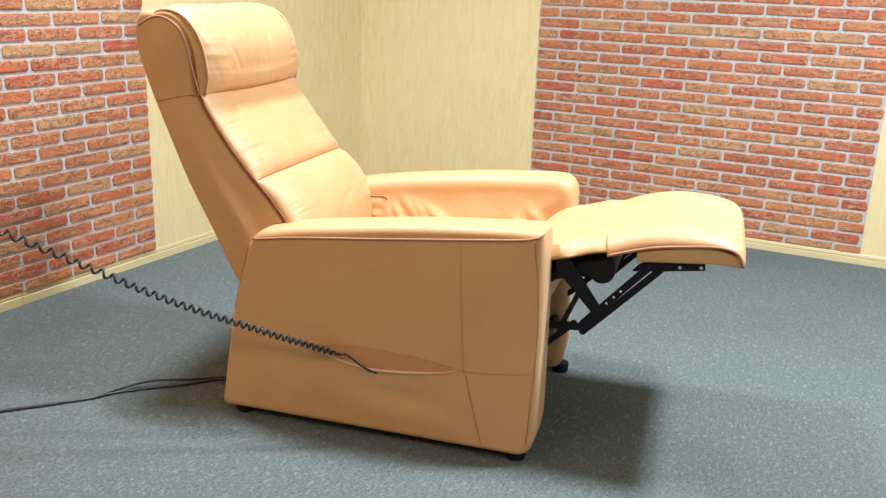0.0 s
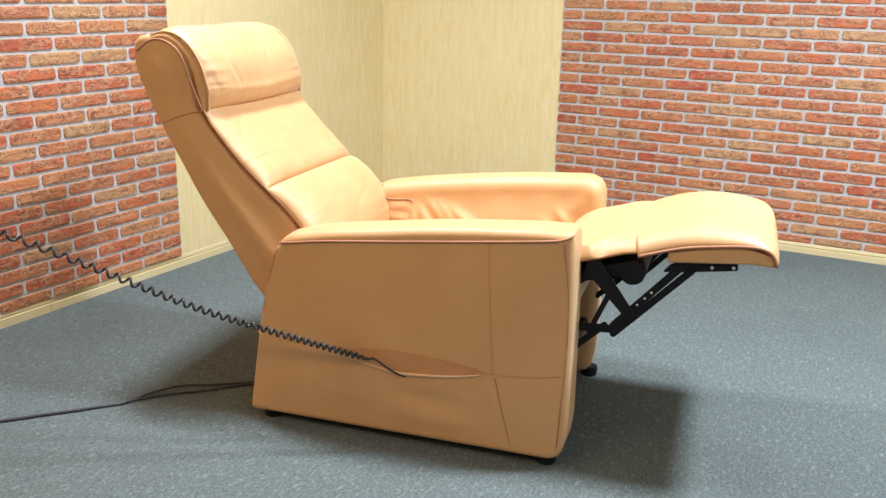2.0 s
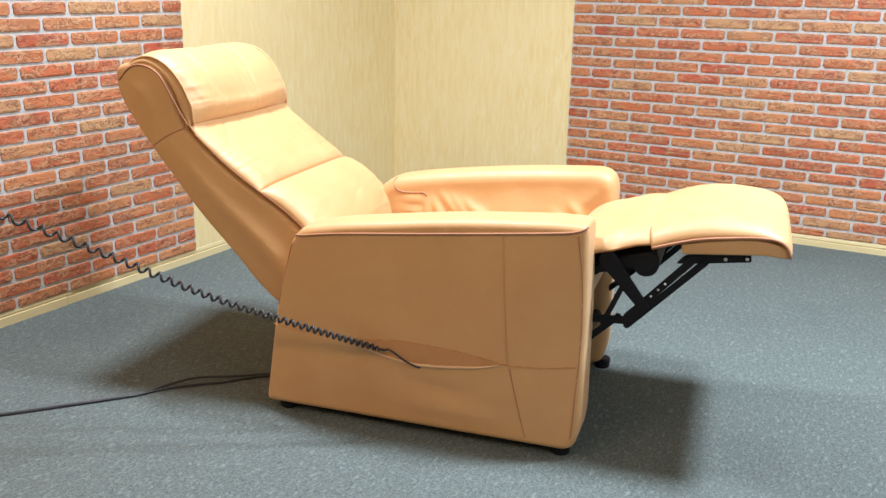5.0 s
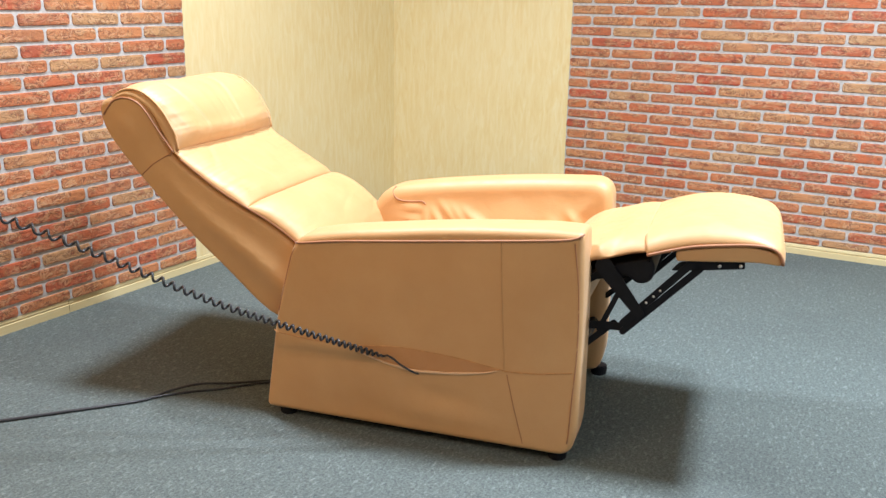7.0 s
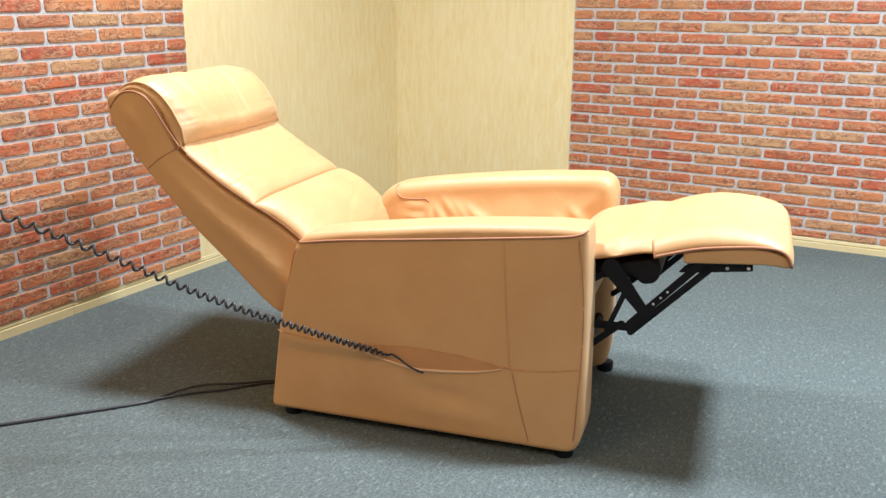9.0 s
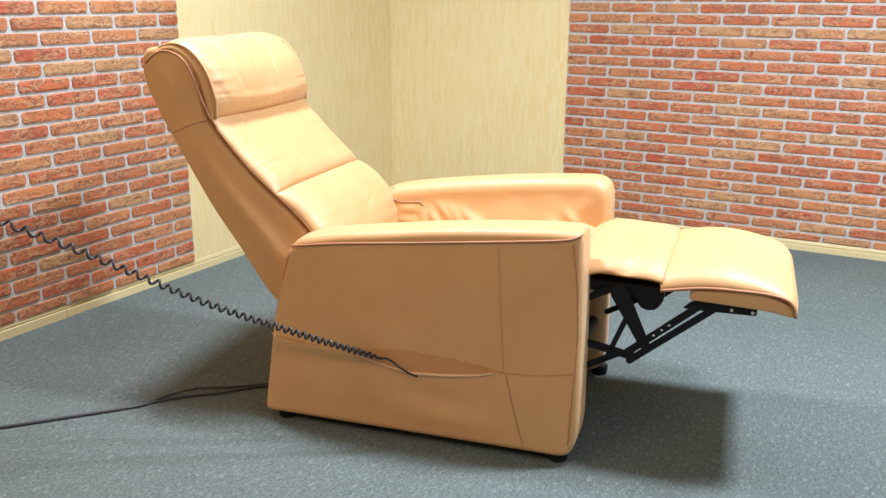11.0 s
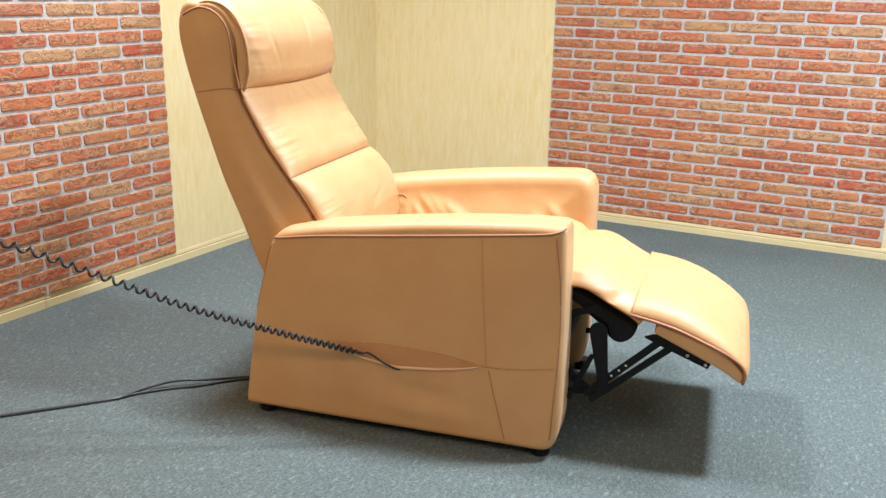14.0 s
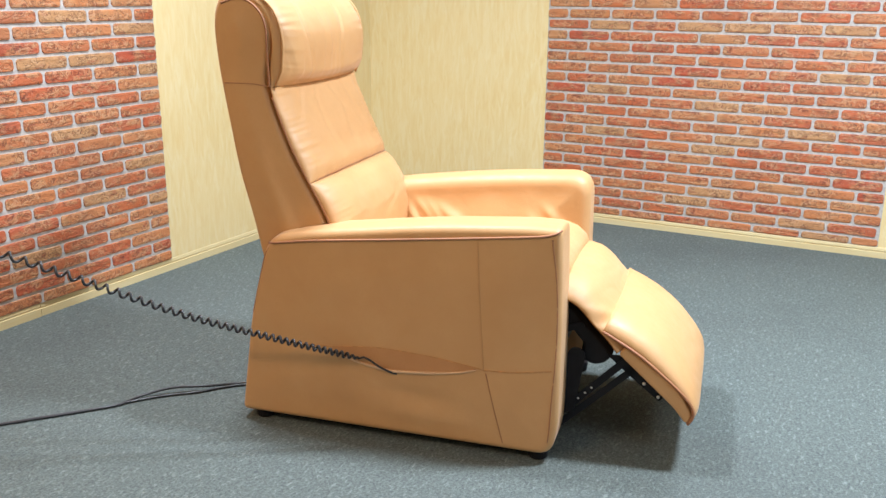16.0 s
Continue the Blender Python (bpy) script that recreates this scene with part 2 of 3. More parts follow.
def slab(outline, y0, y1, r, swell=0.0, squeeze=None, relief=(None, None), step=0.022):
    """A padded panel: an outline in x and z, between y0 and y1, with rounded edges and swelling faces."""
    bm = bmesh.new()
    n = outward(outline)
    steps = [(r * (1 - math.sin(a)), r * (1 - math.cos(a))) for a in np.linspace(0, math.pi / 2, 6)]
    sides = [(i, y0 + y) for i, y in steps]
    sides += [(0.0, y0 + r + (y1 - y0 - 2 * r) * k) for k in (0.25, 0.5, 0.75)]
    sides += [(i, y1 - y) for i, y in reversed(steps)]
    rings = []
    for amount, y in sides:
        ring = outline - n * amount
        rings.append([bm.verts.new((x, squeeze(x, y, z) if squeeze else y, z)) for x, z in ring])
    for a, b_ in zip(rings, rings[1:]):
        for i in range(len(a)):
            bm.faces.new((a[i - 1], a[i], b_[i], b_[i - 1]))
    inner = outline - n * steps[0][0]
    cap(bm, rings[0], inner, y0, -1, swell, relief[0], squeeze, step)
    cap(bm, rings[-1], inner, y1, 1, swell, relief[1], squeeze, step)
    return bm


def cushion(base, height, y0, y1, nu=40, nv=28, p=4.0, q=2.4, folds=0.0, fold_scale=(30, 8), sag=0.0, narrow=None, gather=0.0, ends=(0, 0), base_part=0.0, turned=1):
    """A stuffed cushion on a base line in x and z, swelling to the line's left (or right, turned -1) by height."""
    line = smooth_line(base, nu)
    t = np.gradient(line, axis=0)
    n = np.stack([-t[:, 1], t[:, 0]], 1) / (np.linalg.norm(t, axis=1)[:, None] + 1e-9)
    n = n * turned
    h = np.interp(np.linspace(0, 1, nu), np.linspace(0, 1, len(height)), height)
    h = np.convolve(np.pad(h, 2, "edge"), [0.1, 0.2, 0.4, 0.2, 0.1], "valid")
    h[0], h[-1] = height[0], height[-1]
    for share, order in zip(ends, (1, -1)):
        for i in range(nu):
            w = i / (nu - 1) / share if share else 1.0
            if w < 1:
                h[::order][i] *= base_part + (1 - base_part) * math.sqrt(1 - (1 - w) ** 2)
    bm = bmesh.new()
    grid = []
    for i in range(nu):
        row = []
        for k in range(nv + 1):
            v = -math.cos(math.pi * k / nv)
            c = max(0.0, 1 - abs(v) ** p) ** (1 / q)
            a, b_ = (y0, y1) if narrow is None else narrow(line[i])
            y = (a + b_) / 2 + v * (b_ - a) / 2
            s = i / (nu - 1)
            lift = h[i] * c
            if folds:
                w = noise.noise(Vector((s * fold_scale[1], y * fold_scale[0] + 0.4 * noise.noise(Vector((s * 3, y * 6, 9.0))), 3.1)))
                lift += folds * c * (0.5 * w - max(0.0, 1 - abs(w) / 0.16)) * min(1, 5 * s, 5 * (1 - s) + 0.2)
            if gather:
                lift += gather * min(1.0, 5 * (1 - s)) * max(0.0, abs(v) - 0.55) * c * noise.noise(Vector((s * 26, 7.7 + v, 0.3)))
            slip = sag * min(1.0, lift / 0.04) * (1 - v * v)
            along = t[i] / (np.linalg.norm(t[i]) + 1e-9)
            x, z = line[i] + n[i] * lift + along * slip * (1 - s)
            row.append(bm.verts.new((x, y, z)))
        grid.append(row)
    for r0, r1 in zip(grid, grid[1:]):
        for k in range(nv):
            bm.faces.new((r0[k], r0[k + 1], r1[k + 1], r1[k]))
        bm.faces.new((r0[0], r1[0], r1[-1], r0[-1]))
    for row in (grid[0], grid[-1]):
        bm.faces.new(row)
    bmesh.ops.remove_doubles(bm, verts=bm.verts[:], dist=0.0003)
    return bm


def tube(points, radius, sides=8, count=0, closed=False):
    """A round cord along a line of 3D points."""
    line = smooth_line(points, count, closed) if count else np.array(points, float)
    bm = bmesh.new()
    rings, side = [], None
    n = len(line)
    for i in range(n):
        a, b_ = (line[i - 1], line[(i + 1) % n]) if closed else (line[max(i - 1, 0)], line[min(i + 1, n - 1)])
        t = Vector(b_ - a).normalized()
        if side is None:
            side = t.orthogonal().normalized()
        side = (side - t * side.dot(t)).normalized()
        up = t.cross(side)
        r = radius[i] if isinstance(radius, (list, np.ndarray)) else radius
        rings.append([bm.verts.new(Vector(line[i]) + r * (math.cos(w) * side + math.sin(w) * up)) for w in np.linspace(0, 2 * math.pi, sides, endpoint=False)])
    pairs = list(zip(rings, rings[1:])) + ([(rings[-1], rings[0])] if closed else [])
    for a, b_ in pairs:
        for k in range(sides):
            bm.faces.new((a[k - 1], a[k], b_[k], b_[k - 1]))
    if not closed:
        bm.faces.new(rings[0])
        bm.faces.new(rings[-1])
    return bm


def flat_bar(length, width, thick, taper=1.0, back=0.0):
    """A flat steel bar with rounded ends, from the origin along x, in the plane of x and z."""
    bm = bmesh.new()
    r0, r1 = width / 2, width / 2 * taper
    outline = [(-back + r0 * math.cos(a), r0 * math.sin(a)) for a in np.linspace(math.pi / 2, 3 * math.pi / 2, 9)]
    outline += [(length + r1 * math.cos(a), r1 * math.sin(a)) for a in np.linspace(-math.pi / 2, math.pi / 2, 9)]
    return plate(outline, thick)


def plate(outline, thick, y=0.0, bevel=0.0008):
    bm = bmesh.new()
    low = [bm.verts.new((x, y - thick / 2, z)) for x, z in outline]
    face = bm.faces.new(low)
    more = bmesh.ops.extrude_face_region(bm, geom=[face])
    bmesh.ops.translate(bm, vec=(0, thick, 0), verts=[g for g in more["geom"] if isinstance(g, bmesh.types.BMVert)])
    return bm


def disc(x, y, z, r, depth):
    """A short pin with its axis along y."""
    bm = bmesh.new()
    bmesh.ops.create_cone(bm, cap_ends=True, segments=14, radius1=r, radius2=r * 0.85, depth=depth,
                          matrix=Matrix.Translation((x, y, z)) @ Matrix.Rotation(math.pi / 2, 4, "X"))
    return bm


# ---- room ----
ROOM_X, ROOM_Y, CORNER = 5.2, -6.4, 0.11


def structure(name, bm, mat, label, category, smooth=False):
    ob = new(name, mesh_of(name, bm, mat, smooth))
    return tagged(ob, label, category, kind="structure")


floor = structure("floor", box(bmesh.new(), -0.2, ROOM_X + 0.2, ROOM_Y - 0.2, 0.2, -0.1, 0), CARPET, "grey flecked low-pile carpet covering the whole floor", "carpet floor")
# The ceiling is never in view; added to bounce the lamps' light.
structure("ceiling", box(bmesh.new(), -0.2, ROOM_X + 0.2, ROOM_Y - 0.2, 0.2, CEILING, CEILING + 0.1), CEILING_PAINT, "plain white ceiling, out of view, added to bounce the light", "ceiling")
def upright(outline, z0, z1):
    bm = bmesh.new()
    ends = [[bm.verts.new((x, y, z)) for x, y in outline] for z in (z0, z1)]
    for i in range(len(outline)):
        bm.faces.new((ends[0][i - 1], ends[0][i], ends[1][i], ends[1][i - 1]))
    bm.faces.new(ends[0])
    bm.faces.new(ends[1])
    return bm


wall_left = structure("wall_west", box(bmesh.new(), -0.12, -0.002, ROOM_Y, 0.12, 0, CEILING), VENEER, "pale yellow wood veneer wall behind the chair", "wall")
wall_right = structure("wall_north", upright([(-0.002, -CORNER), (0.972, -0.001), (ROOM_X, -0.001), (ROOM_X, 0.12), (-0.002, 0.12)], 0, CEILING), VENEER, "pale yellow wood veneer wall with fine upright grain", "wall")
# East and south walls are unseen, added to throw light back in.
structure("unseen_wall_east", box(bmesh.new(), ROOM_X, ROOM_X + 0.12, ROOM_Y, 0.12, 0, CEILING), PLASTER, "plain off-white wall, out of view, added to close the room and bounce light", "wall")
structure("unseen_wall_south", box(bmesh.new(), -0.12, ROOM_X + 0.12, ROOM_Y - 0.12, ROOM_Y, 0, CEILING), PLASTER, "plain off-white wall added out of view behind the camera to bounce light", "wall")


def skirting(name, length, height, m, label):
    """A moulded skirting board along x, its face towards -y."""
    shape = [(-0.01, 0), (0.009, 0), (0.009, height * 0.55), (0.003, height * 0.62), (0.0075, height * 0.7), (0.0055, height * 0.95), (0.004, height), (-0.01, height)]
    bm = bmesh.new()
    ends = [[bm.verts.new((x, -d, z)) for d, z in shape] for x in (0, length)]
    for i in range(len(shape)):
        bm.faces.new((ends[0][i - 1], ends[0][i], ends[1][i], ends[1][i - 1]))
    bm.faces.new(ends[0])
    bm.faces.new(ends[1])
    ob = structure(name, bm, SKIRTING, label, "baseboard")
    ob.matrix_world = m
    return ob


skirting("baseboard", 0.97, 0.046, pose(0.0, -0.112, 0, 0, 0, 6.47), "pale yellow wooden baseboard running into the corner")
skirting("baseboard", 1.43, 0.046, pose(0.972, -0.001, 0), "pale yellow wooden baseboard along the back wall")
skirting("baseboard", 2.78, 0.047, pose(2.403, -0.001, 0), "pale yellow wooden baseboard, butted at a fine joint")
skirting("baseboard", 2.19, 0.049, pose(-0.006, -2.308, 0, 0, 0, 90), "pale yellow wooden baseboard along the side wall")
skirting("baseboard", 4.0, 0.053, pose(-0.003, -6.312, 0, 0, 0, 90), "pale wooden baseboard, slightly proud at its joint")

# ---- chair ----
chair = tagged(new("recliner_chair"), "tan leather electric recliner chair on a black steel frame", "recliner chair")
chair.matrix_world = CHAIR
CENTRE = 0.33

ARM = round_poly([(-0.842, 0.024), (0.008, 0.023), (0.022, 0.10), (0.020, 0.40), (0.012, 0.596), (-0.06, 0.598), (-0.30, 0.582), (-0.62, 0.541), (-0.742, 0.516), (-0.797, 0.33)],
                 [0.02, 0.04, 0.03, 0.2, 0.018, 0.1, 0.2, 0.15, 0.045, 0.15], 6)
ARM = dense(ARM, 0.02)
ARM_W = 0.125
FAR_ARM = round_poly([(-0.860, 0.033), (-0.010, 0.032), (0.004, 0.10), (0.002, 0.40), (-0.001, 0.621), (-0.20, 0.611), (-0.38, 0.594), (-0.58, 0.568), (-0.725, 0.540), (-0.800, 0.33)],
                     [0.05, 0.05, 0.03, 0.2, 0.065, 0.2, 0.2, 0.15, 0.09, 0.15], 9)
FAR_ARM = dense(FAR_ARM, 0.02)


def ridge(x, z, a, b_, width):
    """1 on the line from a to b_, falling off over width."""
    ax, az, bx, bz = *a, *b_
    k = max(0.0, min(1.0, ((x - ax) * (bx - ax) + (z - az) * (bz - az)) / ((bx - ax) ** 2 + (bz - az) ** 2)))
    d = math.hypot(x - ax - k * (bx - ax), z - az - k * (bz - az))
    return math.exp(-((d / width) ** 2)) * math.sin(math.pi * min(0.95, max(0.05, k)))


CAP_X, CAP_Z = (-0.74, -0.62, -0.40, -0.186, -0.066, -0.012, 0.012), (0.503, 0.521, 0.543, 0.565, 0.578, 0.586, 0.599)


def cap_line(x):
    """The height of the seam under the arm's padded top."""
    return float(np.interp(x, CAP_X, CAP_Z))


def outer_relief(x, z):
    """The worn outer panel: a hollow under the pocket, a slight ripple, and the padded top that stands proud."""
    over = min(1.0, max(0.0, (z - cap_line(x)) / 0.022))
    if over > 0:
        return 0.010 * over * over * (3 - 2 * over)
    sag = -0.010 * ridge(x, z, (-0.47, 0.165), (-0.22, 0.125), 0.042) + 0.004 * ridge(x, z, (-0.50, 0.10), (-0.15, 0.075), 0.04) + 0.003 * ridge(x, z, (-0.46, 0.165), (-0.26, 0.165), 0.018)
    return sag + 0.0009 * noise.noise(Vector((x * 8, z * 8, 0.4)))


FOLDS = [((-0.555, 0.515), (-0.47, 0.40)), ((-0.535, 0.540), (-0.43, 0.43)), ((-0.50, 0.535), (-0.39, 0.42)), ((-0.46, 0.52), (-0.35, 0.43)), ((-0.42, 0.50), (-0.32, 0.43)), ((-0.562, 0.505), (-0.555, 0.43)),
         ((-0.65, 0.492), (-0.57, 0.500)), ((-0.65, 0.462), (-0.565, 0.462)), ((-0.13, 0.53), (-0.075, 0.47)), ((-0.18, 0.50), (-0.10, 0.45))]


def inner_relief(x, z):
    """The gathered inner side of the far arm."""
    return sum(0.0085 * ridge(x, z, a, b_, 0.012) for a, b_ in FOLDS) + 0.003 * noise.noise(Vector((x * 12, z * 8, 2.0)))


def arm(outline, y0, y1, relief, edge, swell):
    body = slab(outline, y0, y1, edge, swell, None, relief, 0.009)
    for v in body.verts:
        k = max(0.0, min(1.0, (v.co.z - 0.42) / 0.1))
        w = (v.co.y - y0) / (y1 - y0)
        top = 4 * w * (1 - w)
        if v.co.z > 0.5 and top > 0:
            v.co.z += 0.007 * k * top
    return part("armrest", body, LEATHER, chair, "padded tan leather arm and side panel")


def seam(points, r, parent, mat=THREAD, name="seam", count=40):
    return part(name, tube(points, r, 6, count), mat, parent)


RIM = ARM - outward(ARM) * 0.016


def panel_y(x, z):
    """The y of the swelling outer panel of the near arm."""
    odd, gap = inside(np.array([(x, z)]), RIM)
    if not odd[0]:
        return 0.016 - math.sqrt(max(0.0, 0.016 ** 2 - min(gap[0], 0.015) ** 2))
    d = min(1.0, gap[0] / 0.13)
    return -(0.007 * d * d * (3 - 2 * d) + outer_relief(x, min(z, cap_line(x) - 0.0005)) * min(1.0, 3 * d))


def panel_seam(points, r, mat=THREAD, name="seam", sink=0.0):
    line = smooth_line(points, 44)
    return part(name, tube([(x, panel_y(x, z) + sink - 0.8 * r, z) for x, z in line], r, 6), mat, near_arm)


near_arm = arm(ARM, 0.0, ARM_W, (outer_relief, None), 0.016, 0.007)
far_arm = arm(FAR_ARM, 2 * CENTRE - ARM_W, 2 * CENTRE, (inner_relief, None), 0.030, 0.026)
panel_seam([(x, z - 0.001) for x, z in zip(CAP_X, CAP_Z)], 0.0032, LEATHER_EDGE, "piping", 0.001)
seam([(-0.793, 0.004, 0.31), (-0.762, 0.004, 0.43), (-0.747, 0.004, 0.478), (-0.722, 0.004, 0.506)], 0.0016, near_arm, LEATHER_EDGE, "piping")
panel_seam([(-0.008, 0.575), (0.006, 0.468), (0.011, 0.36), (0.010, 0.27), (0.006, 0.19), (0.002, 0.092), (-0.0005, 0.062)], 0.0014, LEATHER_EDGE)
panel_seam([(-0.186, 0.56), (-0.176, 0.40), (-0.164, 0.233)], 0.0009, LEATHER)
panel_seam([(-0.158, 0.225), (-0.135, 0.13), (-0.113, 0.042)], 0.0010, LEATHER_EDGE)
panel_seam([(-0.164, 0.233), (-0.08, 0.238), (0.003, 0.25)], 0.0012, PALE_THREAD)
panel_seam([(-0.812, 0.251), (-0.746, 0.246), (-0.667, 0.244), (-0.565, 0.247), (-0.487, 0.255), (-0.421, 0.258), (-0.292, 0.251), (-0.164, 0.234)], 0.0012, PALE_THREAD)


def pocket():
    """The slit pocket on the outer side: a flush patch in the darker colour of a shaded mouth, with a raw lip that
    stands off the panel.
    """
    up = smooth_line([(-0.565, 0.246), (-0.487, 0.254), (-0.421, 0.257), (-0.292, 0.250), (-0.183, 0.234)], 24)
    low = smooth_line([(-0.565, 0.232), (-0.488, 0.212), (-0.415, 0.1995), (-0.400, 0.199), (-0.308, 0.207), (-0.229, 0.219), (-0.183, 0.232)], 24)
    bm = bmesh.new()
    rows = []
    for a, b_ in zip(up, low):
        mouth = [a * (1 - k) + b_ * k for k in np.linspace(0, 1, 6)]
        rows.append([bm.verts.new((x, panel_y(x, z) - 0.0012, z)) for x, z in mouth])
    for r0, r1 in zip(rows, rows[1:]):
        for k in range(5):
            bm.faces.new((r0[k], r0[k + 1], r1[k + 1], r1[k]))
    part("pocket_shade_patch", bm, LEATHER_SHADED, near_arm, "flush orange-brown patch coloured as the pocket's shaded inside")
    lip = [(x, panel_y(x, z) - 0.002, z) for x, z in low]
    part("pocket_lip", tube(lip, [0.0012 + 0.0026 * math.sin(math.pi * i / 23) ** 0.6 for i in range(24)], 8), LEATHER_RAW, near_arm, "pale raw leather pocket lip")


pocket()


def far_arm_details():
    y = 2 * CENTRE - ARM_W

    rim = FAR_ARM - outward(FAR_ARM) * 0.030

    def on_side(x, z):
        """The rolled inner side of the far arm."""
        odd, gap = inside(np.array([(x, z)]), rim)
        if not odd[0]:
            return x, y + 0.030 - math.sqrt(max(0.0, 0.030 ** 2 - min(gap[0], 0.029) ** 2)), z
        d = min(1.0, gap[0] / 0.13)
        return x, y - 0.026 * d * d * (3 - 2 * d) - (inner_relief(x, z)) * min(1.0, 3 * d), z

    loop = [(-0.672, 0.553), (-0.679, 0.540), (-0.668, 0.524), (-0.648, 0.515), (-0.612, 0.515), (-0.578, 0.518), (-0.566, 0.510)]
    seam([on_side(x, z) for x, z in loop], 0.0026, far_arm, LEATHER_EDGE, "piping")


far_arm_details()

# feet and frame
for x, y in ((-0.03, 0.04), (-0.79, 0.04), (-0.016, 2 * CENTRE - 0.045), (-0.79, 2 * CENTRE - 0.03)):
    bm = bmesh.new()
    bmesh.ops.create_cone(bm, cap_ends=True, segments=20, radius1=0.024, radius2=0.026, depth=0.03, matrix=Matrix.Translation((x, y, 0.015)))
    bmesh.ops.bevel(bm, geom=bm.edges[:], offset=0.003, segments=2, affect="EDGES")
    part("foot", bm, BLACK_PLASTIC, chair, "round black plastic foot", False)
for y0 in (0.026, 2 * CENTRE - 0.066):
    part("base_rail", box(bmesh.new(), -0.80, -0.055, y0, y0 + 0.04, 0.012, 0.05, 0.003), BLACK_STEEL, chair, "", False)
for x0 in (-0.78, -0.35):
    part("cross_rail", box(bmesh.new(), x0, x0 + 0.04, 0.06, 2 * CENTRE - 0.06, 0.03, 0.06, 0.003), BLACK_STEEL, chair, "", False)

# Made-up black block and tube that keep the space under the seat dark.
part("under_seat_block", box(bmesh.new(), -0.62, -0.12, 0.25, 0.41, 0.07, 0.22, 0.02), BLACK_PLASTIC, chair, "black block added to darken the space under the seat", False)
part("dark_cross_tube", tube([(-0.03, 0.13, 0.20), (-0.03, 0.53, 0.20)], 0.014, 12), BLACK_STEEL, chair)

# seat
seat_line = [(-0.70, 0.40), (-0.30, 0.420), (-0.14, 0.446), (-0.05, 0.455), (-0.012, 0.435), (0.0, 0.37)]
part("seat", cushion(seat_line, [0.0, 0.05, 0.054, 0.06, 0.066, 0.055, 0.0], ARM_W - 0.01, 2 * CENTRE - ARM_W + 0.01, 40, 24, 6, 2.2, 0.002), LEATHER, chair, "broad tan leather seat cushion")
part("seat_base", slab(dense(round_poly([(-0.72, 0.27), (-0.06, 0.29), (-0.03, 0.36), (-0.06, 0.43), (-0.72, 0.41)], [0.03] * 5), 0.03), ARM_W, 2 * CENTRE - ARM_W, 0.01), LEATHER, chair, "tan leather seat box")

# ---- backrest: built in the pose that it has half way up, turning about PIVOT ----
PIVOT = (-0.65, 0.198)
FRONT = [(-0.60, 0.42), (-0.640, 0.50), (-0.690, 0.575), (-0.745, 0.637), (-0.800, 0.70), (-0.852, 0.772), (-0.903, 0.86), (-0.906, 0.945), (-0.922, 1.022), (-0.962, 1.062), (-1.01, 1.068)]
REAR = [(-1.064, 1.054), (-1.083, 1.012), (-1.081, 0.962), (-1.062, 0.895), (-1.037, 0.826), (-1.0, 0.735), (-0.95, 0.617), (-0.889, 0.50), (-0.827, 0.376), (-0.76, 0.29), (-0.70, 0.26), (-0.62, 0.30)]
BACK_Y0, BACK_Y1 = 0.062, 0.598


def off_pivot(points):
    return [(x - PIVOT[0], z - PIVOT[1]) for x, z in points]


def back_width(p):
    r = math.hypot(p[0], p[1])
    k = min(1.0, max(0.0, (r - 0.10) / 0.12))
    k = k * k * (3 - 2 * k)
    return 0.135 + (BACK_Y0 - 0.135) * k, 0.525 + (BACK_Y1 - 0.525) * k


def squeeze_back(x, y, z):
    a, b_ = back_width((x, z))
    return a + (y - BACK_Y0) / (BACK_Y1 - BACK_Y0) * (b_ - a)


sunk = [(x - 0.011, z - 0.006) for x, z in FRONT[:-2]] + [(-0.967, 1.045), (-1.01, 1.055)]
SHELL_SWELL = 0.030
shell_line = smooth_line(off_pivot(sunk) + off_pivot(REAR), 110, True)
backrest = part("backrest", slab(shell_line, BACK_Y0, BACK_Y1, 0.016, SHELL_SWELL, squeeze_back), LEATHER, chair, "tall tan leather backrest with stitched cushions")
backrest.location = (PIVOT[0], 0, PIVOT[1])


def on_front(i0, i1, count=8):
    line = smooth_line(off_pivot(FRONT), 101)
    return [line[round(i)].tolist() for i in np.linspace(i0, i1, count)]


def shell_bulge(x, z):
    """How far the side of the backrest swells out."""
    odd, gap = inside(np.array([(x, z)]), shell_line - outward(shell_line) * 0.016)
    d = min(1.0, gap[0] / 0.13) if odd[0] else 0.0
    return SHELL_SWELL * d * d * (3 - 2 * d)


def narrow_cushion(p):
    a, b_ = back_width(p)
    return a + 0.0015, b_ - 0.0015


part("lumbar_cushion", cushion(on_front(2, 33), [0.0, 0.022, 0.034, 0.040, 0.041, 0.038, 0.032], 0, 0, 64, 56, 6.5, 2.0, 0.002, (5, 2), 0, lambda p: narrow_cushion(p), 0.006, (0, 0.2), 0.25, -1), LEATHER, backrest, "rounded tan leather lumbar cushion")
part("back_cushion", cushion(on_front(33, 67), [0.026, 0.030, 0.030, 0.028, 0.025, 0.02, 0.012], 0, 0, 72, 80, 6.5, 2.0, 0.0024, (11, 1.0), 0, lambda p: narrow_cushion(p), 0.008, (0.14, 0), 0.3, -1), LEATHER, backrest, "smooth tan leather back cushion")
head_line = off_pivot([(-0.898, 0.850), (-0.907, 0.90), (-0.914, 0.96), (-0.935, 1.008), (-0.968, 1.040), (-1.01, 1.047), (-1.052, 1.030)])
